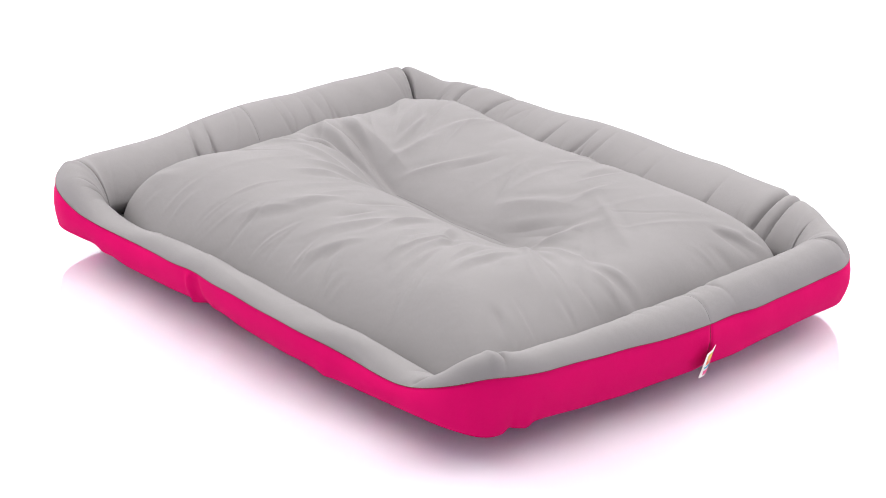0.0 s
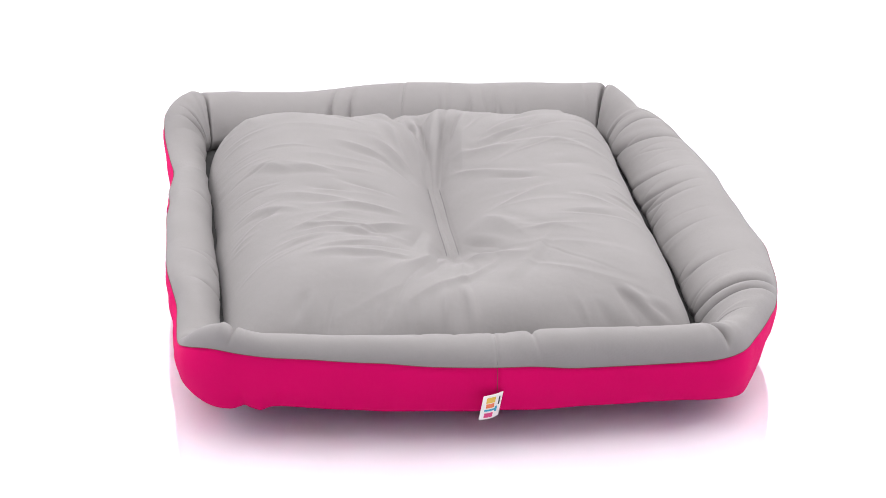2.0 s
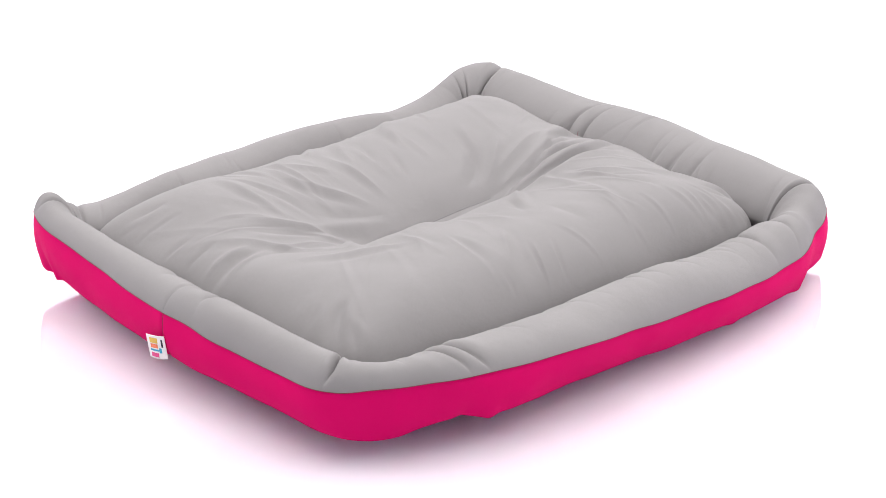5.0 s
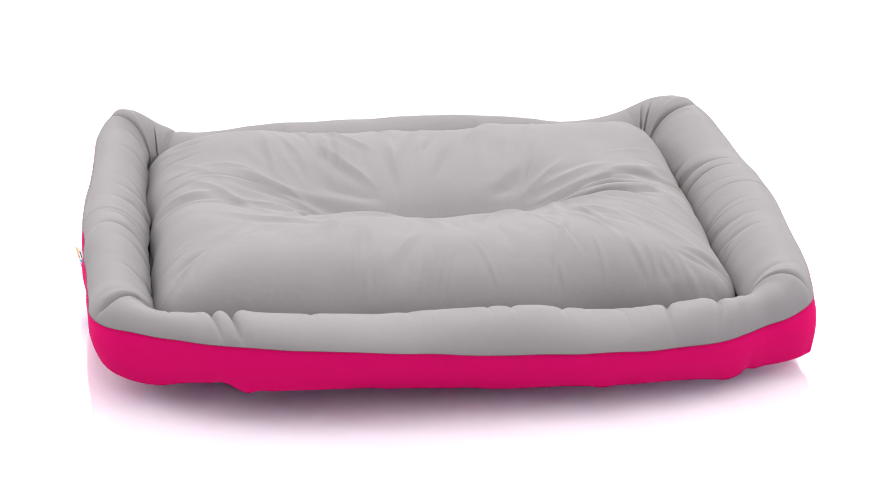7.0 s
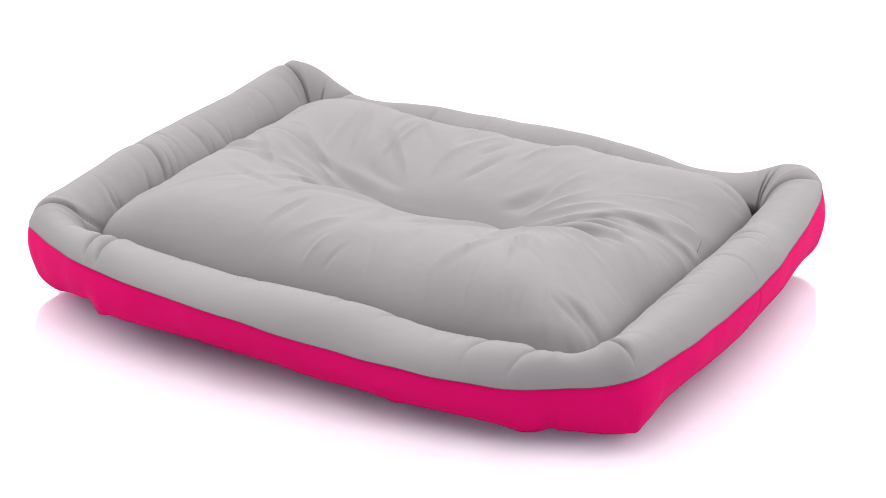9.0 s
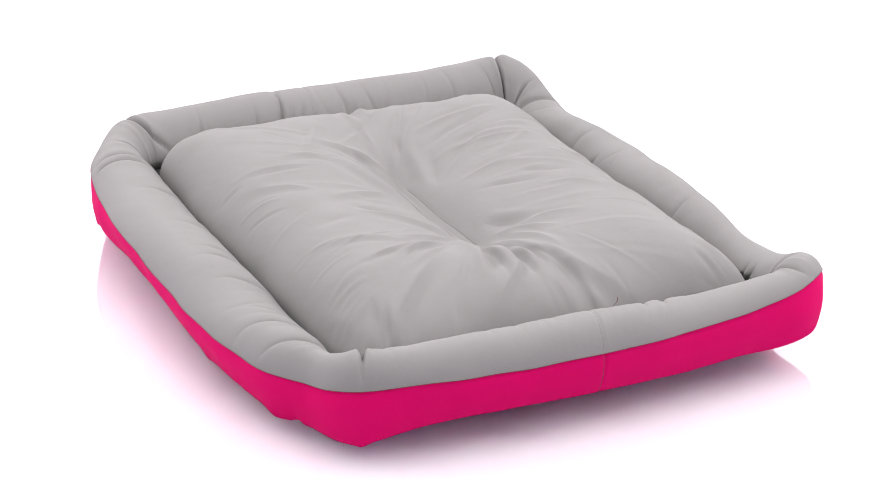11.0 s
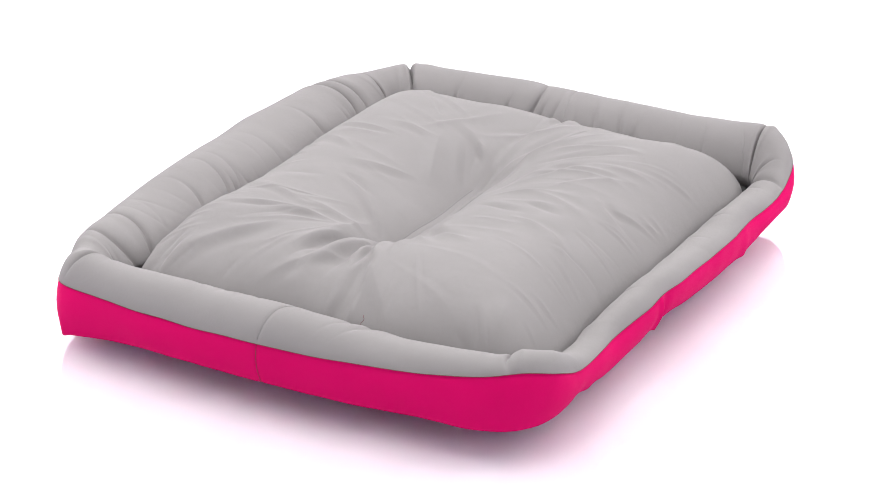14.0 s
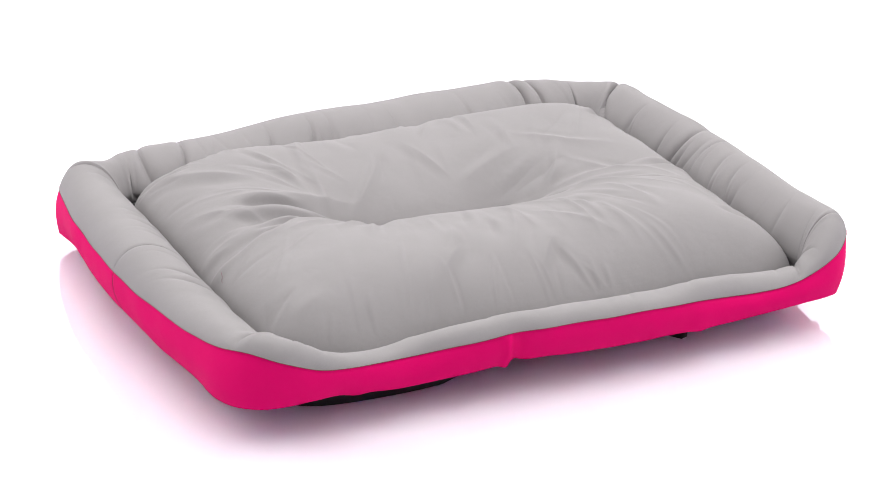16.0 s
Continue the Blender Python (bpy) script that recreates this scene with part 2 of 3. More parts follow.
# creases that show on the rolls
def roll_creases():
    pinch("y+", -0.250, -9, 8, 12, 0.7, 0.45)
    pinch("y+", -0.205, 1.6, 22, 0, 0.6, 0.4)
    pinch("y+", -0.312, -9, 7, -10, 0.7, 0.45)
    pinch("y+", -0.29, 2, 12, -8, 0.7, 0.4)
    pinch("y+", -0.12, -7.7, 7.2, 25, 0.82, 0.26)
    pinch("y+", -0.085, 1.2, 14, 20, 0.7, 0.4)
    pinch("y+", -0.055, -7.7, 6.4, 28, 0.82, 0.26)
    pinch("y+", -0.025, -4.4, 5.6, 25, 0.82, 0.26)
    pinch("y+", 0.08, -3.3, 8, 10, 0.82, 0.26)
    pinch("y+", 0.2, -4.4, 6.4, 12, 0.82, 0.26)
    pinch("y+", 0.303, -15, 7, 10, 0.6, 0.5)
    pinch("y+", 0.285, 1.6, 13, 8, 0.65, 0.4)
    pinch("y+", 0.328, -12, 5.6, 6, 0.6, 0.45)
    pinch("y+", 0.375, 1.6, 16, 0, 0.6, 0.4)
    pinch("x-", -0.098, -12, 6, -14, 0.95, 0.36)
    pinch("x-", -0.070, -11, 5, -10, 0.95, 0.36)
    pinch("x-", -0.125, 1.2, 14, -8, 0.6, 0.5)
    pinch("x-", 0.1, -3.3, 7.2, 14, 0.82, 0.26)
    pinch("x-", 0.14, -4.4, 7.2, 10, 0.82, 0.26)
    pinch("x-", 0.06, -3.3, 7.2, -12, 0.82, 0.26)
    pinch("x+", 0.064, -11, 6.4, 12, 0.75, 0.36)
    pinch("x+", 0.085, 1.2, 16, 6, 0.6, 0.5)
    pinch("x+", -0.035, -4.4, 6.4, -6, 0.82, 0.26)
    pinch("x+", -0.075, -4.4, 6.4, -8, 0.82, 0.26)
    pinch("x+", 0.2, -3.3, 7.2, 8, 0.82, 0.26)
    pinch("x+", 0.03, -4.4, 7.2, 16, 0.82, 0.26)
    pinch("x+", -0.2, -3.3, 7.2, 12, 0.82, 0.26)
    pinch("y-", -0.1, -3.3, 7.2, 6, 0.82, 0.26)
    pinch("y-", 0.19, -4.4, 6.4, 0, 0.82, 0.26)
    pinch("y-", 0.36, -8, 8, 0, 0.5, 0.6)
    pinch("y-", -0.37, -7.7, 6.4, 0, 0.82, 0.26)
    # the rolls' corners: pleats where one roll meets the next
    pinch("x+", 0.308, -24, 7, -30, 0.5, 0.32)
    pinch("x+", 0.275, 2, 14, 4, 0.6, 0.45)
    pinch("x+", 0.345, 2, 14, 4, 0.6, 0.45)
    pinch("y+", 0.405, -5.5, 5.6, 10, 0.82, 0.26)
    pinch("x-", 0.33, -24, 7, -6, 0.65, 0.35)
    pinch("x-", 0.3, 1.6, 12, -6, 0.6, 0.4)
    pinch("x-", 0.355, 1.6, 12, -6, 0.6, 0.4)
    pinch("y+", -0.355, 2, 14, 0, 0.55, 0.4)
    pinch("x-", -0.335, -13, 7, 14, 0.7, 0.45)
    pinch("x-", -0.355, 2.4, 8, 8, 0.45, 0.35)
    pinch("y-", -0.395, -5.5, 4.8, 4, 0.82, 0.26)
    pinch("x+", -0.33, -14, 7, -14, 0.7, 0.45)
    pinch("x+", -0.35, 2.8, 8, -8, 0.45, 0.35)
    pinch("y-", 0.405, -7.7, 4.8, -4, 0.82, 0.26)
    pick = random.Random(4)
    for side, a, b_, n_ in (("y+", -0.36, 0.38, 9), ("x-", -0.3, 0.3, 6), ("x+", -0.3, 0.32, 7), ("y-", -0.36, 0.36, 4)):
        for _ in range(n_):
            pinch(side, pick.uniform(a, b_), pick.choice((-1, -1, 1)) * pick.uniform(0.6, 2.0), pick.uniform(3.5, 7), pick.uniform(-28, 28),
                  pick.uniform(0.55, 1.0), pick.uniform(0.12, 0.3))
    for side, a, b_, n_ in (("y+", -0.34, 0.36, 11), ("x-", -0.28, 0.28, 7), ("x+", -0.28, 0.3, 7), ("y-", -0.34, 0.34, 3)):
        for _ in range(n_):
            pinch(side, pick.uniform(a, b_), -pick.uniform(3.0, 7.0), pick.uniform(4, 8), pick.uniform(-24, 24), pick.uniform(0.9, 1.1), pick.uniform(0.14, 0.26))


roll_creases()

# section of the roll: from the seam over the top and down inside
NT, ND = 34, 9
inward = WELL - seam_xy
width = np.linalg.norm(inward, axis=1)
inward = inward / width[:, None]
roll = np.zeros((NS, NT + ND, 3))
for j in range(NT + ND):
    if j < NT:
        a = math.pi * j / (NT - 1)
        u = width * (0.42 * (0.5 - 0.5 * math.cos(a)) + 0.58 * a / math.pi) - 0.0015 * math.sin(a) ** 2 * math.cos(a / 2) ** 2 
        q = j / (NT - 1)
        z = seam_z + rise * math.sin(a) ** 0.85 * (1.12 - 0.4 * q) - (seam_z - 0.050) * 0.85 * q ** 3
        nu, nz = -0.75 * math.cos(a), 0.3 + math.sin(a)
    else:
        q2 = (j - NT + 1) / ND
        u = width - 0.016 * q2 ** 2
        z = (seam_z - (seam_z - 0.050) * 0.85) * (1 - q2) + 0.028 * q2
        nu, nz, q = 0.9, 0.1, 1.0 + 0.3 * q2
    push = np.zeros(NS)
    for s0, amp, w_, skew, mid, reach in PINCHES:
        d = gap(s0) - 2.2 * skew * (q - mid) - 4.0 * skew * (q - mid) ** 2
        if amp < 0:
            shape = 1.15 * np.exp(-np.abs(d) / (0.5 * w_)) - 0.1 * bump_at(np.abs(d) - 1.9 * w_, 1.2 * w_)
        else:
            shape = bump_at(d, w_)
        push += 0.85 * amp * bump_at(q - mid, reach) * shape
    fade = min(1.0, j / 4)
    ln = math.hypot(nu, nz)
    roll[:, j, :2] = seam_xy + inward * (u + push * fade * nu / ln)[:, None]
    roll[:, j, 2] = z + push * fade * nz / ln
# fine unevenness of the stuffing, and the cross seams in the middle of the short sides
for i in range(NS):
    x, y = NOM[i]
    lump = 0.0016 * noise.noise((x * 9, y * 9, 1.3)) + 0.0008 * noise.noise((x * 23, y * 23, 7.1))
    roll[i, 3:NT, 2] += lump * np.minimum(1, np.arange(NT - 3) / 6)
for s0 in (along("x+", 0.012), along("x-", 0.003)):
    roll[:, 1:NT, 2] -= 0.0016 * bump_at(gap(s0), 0.0028)[:, None]

bed = tagged(new("pet_bed"), "grey padded pet bed with hot pink walls on glossy white floor", "pet bed")
CORNERS = [int(NS * (STARTS[k] + arc / 2) / ROUND) for k in (1, 3, 5, 7)]
for a, b_ in zip(CORNERS, CORNERS[1:] + [CORNERS[0] + NS]):
    idx = [i % NS for i in range(a, b_ + 1)]
    mesh_ob("bolster", roll[idx].reshape(-1, 3), lofted(len(idx), NT + ND), GREY, bed, "stuffed grey fabric side roll with creases")

# pink wall: from the seam down to the hem and a little way under
NW, NU = 16, 5
wall = np.zeros((NS, NW + NU, 3))
ripple = np.array([noise.noise((x * 14, y * 14, 3.0)) + 0.5 * noise.noise((x * 31, y * 31, 9.0)) for x, y in NOM])
hem_fold = np.zeros(NS)
for side, v, amp, w_ in (("y+", 0.30, 5, 12), ("y+", 0.33, -3, 10), ("y+", -0.16, 2, 12), ("y-", -0.07, -5, 10), ("y-", -0.088, 4, 7),
                         ("y-", -0.30, 3, 16), ("y-", 0.20, 3, 14), ("x-", 0.33, 3, 10), ("y+", -0.33, 3, 18), ("y+", -0.375, -4, 12), ("x+", -0.29, 4, 12), ("x+", -0.32, -4, 9)):
    hem_fold += amp / 1000 * bump_at(gap(along(side, v)), w_ / 1000)
notch = bump_at(gap(along("y-", -0.088)), 0.006) - 0.8 * bump_at(gap(along("y-", -0.072)), 0.010)
for j in range(NW + NU):
    if j < NW:
        q = j / (NW - 1)
        out = 0.0055 * math.sin(math.pi * q) - 0.0012 * bump_at(q, 0.06) + 0.0018 * ripple * math.sin(math.pi * q) + hem_fold * q ** 2 * 0.9 + 0.004 * notch * math.sin(math.pi * q ** 0.7)
        xy = seam_xy * (1 - q) + hem_xy * q
        z = seam_z * (1 - q) + hem_z * q - hem_fold * 0.7 * q ** 3 + 0.0012 * ripple * q ** 2
    else:
        q = (j - NW + 1) / NU
        out = hem_fold * 0.9 - 0.055 * q
        xy = hem_xy
        z = (hem_z - hem_fold * 0.7 + 0.0012 * ripple) * (1 - q) + 0.010 * q - 0.002 * math.sin(math.pi * q)
    wall[:, j, :2] = xy + NORMAL * np.broadcast_to(out, (NS,))[:, None]
    wall[:, j, 2] = np.maximum(z, GROUND + 0.0015)
for s0 in (along("x+", 0.012), along("x-", 0.003)):
    wall[:, :NW, :2] -= NORMAL[:, None, :] * (0.0014 * bump_at(gap(s0), 0.0028))[:, None, None]
side_wall = mesh_ob("side_wall", wall.reshape(-1, 3), [tuple(reversed(f)) for f in lofted(NS, NW + NU, wrap_rows=True)], PINK, bed, "hot pink woven fabric wall")


def seam_line(grid, s0, cols, lift, name, label, thread_):
    i = int(NS * s0 / ROUND) % NS
    path = []
    for j in cols:
        p = Vector(grid[i, j])
        path.append(p + Vector((*NORMAL[i], 0.0)) * lift)
    cord(name, path, 0.0005, thread_, bed, label, 5)


for s0 in (along("x+", 0.012), along("x-", 0.003)):
    seam_line(roll, s0, range(1, NT - 4), 0.0, "cross_seam", "thin grey cross seam", GREY_THREAD)
    seam_line(wall, s0, range(0, NW), 0.0, "cross_seam", "thin dark cross seam", RED_THREAD)

# thin shadow line of the seam between the rolls and the wall, drawn as a dark thread
cord("seam_shadow", [(*(seam_xy[i % NS] + NORMAL[i % NS] * 0.0004), seam_z[i % NS]) for i in range(0, NS + 1, 3)], 0.0004, RED_THREAD, bed, "thin dark cord drawn for the shadow line along the seam", 5)

# black underlay below the walls, and the lining at the bottom of the well, its colour darkened for the gap's shade
ring, low = [], []
for k in range(160):
    a = 2 * math.pi * k / 160
    c, s_ = math.cos(a), math.sin(a)
    x = CX + (0.32 if c > 0 else 0.40) * math.copysign(abs(c) ** 0.28, c)
    y = CY + 0.255 * math.copysign(abs(s_) ** 0.28, s_)
    if s_ < 0:
        y -= 0.071 * np.exp(-((x + 0.25) / 0.17) ** 6) + 0.082 * bump_at(x - 0.22, 0.03)
    ring.append((x, y, 0.010 + 0.001 * math.sin(a * 9)))
    low.append((x * 0.99, y * 0.99, GROUND + 0.0005))
verts = ring + low + [(CX, CY, 0.010), (CX, CY, GROUND + 0.0005)]
faces = [(k, k + 160, (k + 1) % 160 + 160, (k + 1) % 160) for k in range(160)]
faces += [(320, k, (k + 1) % 160) for k in range(160)] + [(321, (k + 1) % 160 + 160, k + 160) for k in range(160)]
mesh_ob("base", verts, [tuple(reversed(f)) for f in faces], BLACK, bed, "black non-slip underlay")
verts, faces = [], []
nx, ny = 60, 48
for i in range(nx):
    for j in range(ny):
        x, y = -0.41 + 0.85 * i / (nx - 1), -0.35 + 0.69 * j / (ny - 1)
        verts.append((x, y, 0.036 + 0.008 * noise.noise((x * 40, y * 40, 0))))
mesh_ob("lining", verts, lofted(nx, ny), LINING, bed, "crumpled lining round the cushion, the gap's shade painted into its colour")

# ------------------------------------------------------------------ the cushion
NR, NA = 280, 1240
PX0, PX1, PY0, PY1 = -0.378, 0.413, -0.319, 0.299
ang = 2 * np.pi * np.arange(NA) / NA
edge = (np.abs(np.cos(ang)) ** 12.0 + np.abs(np.sin(ang)) ** 12.0) ** (-1 / 12.0)
rr = np.sin(0.5 * np.pi * np.arange(1, NR + 1) / NR)
UX, UY = np.outer(rr, edge * np.cos(ang)), np.outer(rr, edge * np.sin(ang))
uneven = 1 + np.outer(rr ** 5, [0.016 * noise.noise((5 * math.cos(a), 5 * math.sin(a), 6.6)) for a in ang])
UX, UY = UX * uneven, UY * uneven
GX = (PX0 + PX1) / 2 + UX * (PX1 - PX0) / 2
GY = (PY0 + PY1) / 2 + UY * (PY1 - PY0) / 2
STITCH_X0, STITCH_X1, STITCH_Y = -0.106, 0.124, 0.003
H = np.zeros_like(GX)


def swell(x, y):
    """Height of the cushion's top: two long lobes with the stitched trough between them."""
    past = np.maximum(0, np.abs(x - 0.009) - 0.115)
    near = np.exp(-(past / 0.085) ** 2)
    away = np.abs(y - STITCH_Y)
    lobe = ((away - 0.15) / 0.15) ** 2
    across = np.where(away > 0.15, np.where(y < STITCH_Y, 0.046, 0.032), 0.012 + 0.021 * near) * np.minimum(lobe, 1.4)
    crown = 0.131 - np.hypot(across, 0.55 * np.maximum(0, np.abs(x - 0.01) - 0.20) ** 2)
    for px, py in ((PX0, PY0), (PX0, PY1), (PX1, PY0), (PX1, PY1)):
        crown = crown + 0.012 * np.exp(-((x - px) ** 2 + (y - py) ** 2) / 0.09 ** 2)
    return crown - 0.017 * near * np.exp(-(np.maximum(0, away - 0.009) / (0.026 + 0.2 * past)) ** 1.3)


def fold(x0, y0, x1, y1, amp, w_, bend):
    """A fold on the cushion from one place to another: ridge (amp > 0) or crease, in millimetres."""
    dx, dy = x1 - x0, y1 - y0
    ln = math.hypot(dx, dy)
    t_ = ((GX - x0) * dx + (GY - y0) * dy) / ln ** 2
    d = ((GX - x0) * -dy + (GY - y0) * dx) / ln - bend / 1000 * 4 * t_ * (1 - t_)
    fade = np.clip((t_ + 0.05) / 0.5, 0, 1) * np.clip((1.2 - t_) / 0.65, 0, 1)
    fade = fade * fade * (3 - 2 * fade)
    w_ = w_ / 1000 * (0.65 + 0.4 * np.clip(t_, 0, 1))
    H[...] += 1.25 * amp / 1000 * fade * (np.exp(-(np.abs(d) / (1.0 * w_)) ** 1.4) - 0.4 * np.exp(-((d - 1.7 * w_) / w_) ** 2))


def cushion_folds():
    fold(-0.082, 0.009, -0.314, 0.047, -9, 9, 0)
    fold(-0.102, 0.044, -0.280, 0.064, 5, 14, 0)
    fold(-0.076, -0.027, -0.140, -0.077, -6, 12, -6)
    fold(-0.257, -0.024, -0.180, -0.002, -5, 8, 0)
    fold(0.155, -0.006, 0.285, -0.096, 5, 10, 6)
    fold(0.226, -0.061, 0.238, -0.203, 4, 9, 0)
    fold(0.145, -0.057, 0.154, -0.225, 3.5, 9, 0)
    fold(0.180, -0.055, 0.221, -0.190, -3, 8, 0)
    fold(0.135, -0.104, 0.132, -0.220, 3, 8, 0)
    fold(0.009, -0.126, -0.013, -0.191, -3, 8, 0)
    fold(0.055, -0.100, -0.006, -0.239, 3.5, 11, 6)
    fold(0.074, -0.201, 0.014, -0.277, 3, 9, 0)
    fold(0.169, -0.002, 0.235, 0.089, 6, 10, -5)
    fold(-0.132, 0.021, -0.049, 0.116, 4, 9, -5)
    fold(-0.156, 0.026, -0.144, 0.141, 4, 10, 0)
    fold(-0.059, 0.072, -0.021, 0.148, -3, 8, 0)
    fold(-0.172, 0.088, -0.207, 0.167, 3, 9, 0)
    fold(0.049, 0.167, 0.103, 0.252, 3, 10, 0)
    fold(0.123, 0.151, 0.134, 0.239, -3, 8, 0)
    fold(0.163, 0.082, 0.172, 0.181, 2.5, 9, 0)
    fold(0.309, -0.015, 0.419, -0.018, -7, 9, 0)
    fold(0.308, -0.032, 0.420, -0.034, 4, 12, 0)
    fold(0.340, 0.185, 0.403, 0.221, -6, 8, 0)
    fold(0.363, 0.159, 0.414, 0.181, -3, 9, 0)
    fold(0.324, -0.211, 0.373, -0.233, -4, 9, 0)
    fold(0.163, -0.163, 0.181, -0.254, 2.5, 9, 4)
    fold(0.089, 0.012, 0.200, 0.063, -3, 8, 0)
    fold(0.052, 0.048, 0.178, 0.096, 5, 14, 0)
    fold(0.073, -0.032, 0.170, -0.063, -5, 12, 0)
    fold(0.051, 0.060, 0.015, 0.162, 3, 10, 0)
    fold(-0.156, 0.116, -0.122, 0.246, 3.5, 9, 4)
    fold(-0.173, 0.063, -0.200, 0.182, 4, 9, 0)
    fold(-0.220, 0.111, -0.355, 0.247, 5, 13, 0)
    fold(-0.171, 0.101, -0.220, 0.209, -3, 9, 0)
    fold(-0.170, 0.021, -0.294, 0.060, -8, 7, 0)
    fold(-0.197, 0.040, -0.283, 0.076, 5, 9, 0)
    fold(-0.154, 0.001, -0.298, 0.001, -6, 7, 0)
    fold(-0.219, 0.016, -0.322, 0.034, 5, 12, 0)
    fold(-0.229, -0.018, -0.338, -0.048, -8, 9, 6)
    fold(-0.328, -0.048, -0.416, -0.039, -8, 10, 0)
    fold(-0.324, -0.031, -0.415, -0.017, 5, 11, 0)
    fold(-0.341, -0.066, -0.417, -0.062, 4, 12, 0)
    fold(0.078, -0.047, 0.162, -0.157, 4, 10, 0)
    fold(0.051, -0.051, 0.056, -0.183, 4, 9, 0)
    fold(0.002, -0.057, -0.033, -0.146, -3, 8, 0)
    fold(-0.131, -0.055, -0.169, -0.136, 3.5, 9, 0)
    fold(-0.113, -0.022, -0.194, -0.084, 4, 9, -4)
    fold(-0.052, -0.132, -0.085, -0.215, 3, 9, 0)
    fold(0.073, -0.128, 0.158, -0.236, 2.5, 9, 0)
    fold(-0.066, -0.202, -0.133, -0.265, 3, 10, 0)
    fold(-0.287, 0.237, -0.372, 0.256, -6, 8, 0)
    fold(-0.324, 0.210, -0.380, 0.225, 3, 11, 0)
    fold(-0.319, -0.222, -0.370, -0.248, -4, 8, 0)
    fold(-0.231, 0.303, -0.341, 0.283, -4, 9, 0)
    fold(0.152, -0.001, 0.247, -0.045, 4, 9, 5)
    fold(0.162, 0.003, 0.302, -0.012, 4, 9, 6)
    fold(0.190, -0.014, 0.304, -0.067, -3, 8, 4)
    fold(0.220, 0.067, 0.362, -0.095, 3, 9, 0)
    fold(0.173, 0.133, 0.315, 0.056, 4, 10, 0)
    fold(-0.122, -0.011, -0.248, -0.029, 4, 9, -6)
    fold(-0.170, -0.004, -0.295, 0.023, 4, 9, -5)
    fold(-0.251, -0.015, -0.348, 0.086, 3.5, 9, 0)
    fold(-0.139, -0.030, -0.263, -0.058, 3, 9, 0)
    fold(-0.255, 0.255, -0.335, 0.359, -4, 8, 0)
    fold(-0.286, 0.248, -0.335, 0.321, 4, 8, 0)
    fold(-0.230, 0.280, -0.289, 0.363, 3, 10, 0)
    fold(-0.304, 0.296, -0.342, 0.342, -4, 6, 0)
    fold(0.368, 0.221, 0.388, 0.262, -4, 8, 0)
    fold(0.110, -0.064, 0.175, -0.152, -3, 18, 0)
    fold(-0.057, 0.156, -0.069, 0.224, -2.5, 14, 0)
    fold(0.112, 0.180, 0.105, 0.309, 2, 18, 0)
    fold(0.054, -0.217, 0.056, -0.279, -3, 14, 0)
    fold(-0.142, -0.353, -0.108, -0.284, -3, 12, 0)
    fold(-0.373, -0.251, -0.356, -0.212, -4, 8, 0)
    fold(-0.054, -0.154, -0.110, -0.234, 2.5, 16, 0)
    fold(-0.343, -0.268, -0.281, -0.247, 2.5, 12, 0)
    # deep puckers at the ends of the stitching and in the corners
    fold(0.235, 0.055, 0.125, 0.022, -4, 10, 0)
    fold(0.240, -0.035, 0.130, -0.015, -4, 10, 0)
    fold(-0.195, 0.030, -0.272, 0.045, -7, 7, 4)
    fold(-0.222, -0.010, -0.285, -0.020, -6, 7, 5)
    fold(-0.275, -0.027, -0.358, -0.040, -7, 9, 5)
    fold(-0.330, -0.045, -0.405, -0.058, -9, 10, -4)
    fold(-0.295, 0.226, -0.405, 0.254, -9, 8, 0)
    fold(-0.335, 0.235, -0.405, 0.300, -8, 8, 0)
    fold(-0.325, 0.272, -0.385, 0.312, -8, 7, 0)
    fold(0.350, 0.190, 0.415, 0.248, -8, 9, 0)
    fold(-0.384, -0.134, -0.240, -0.005, 5, 16, 0)


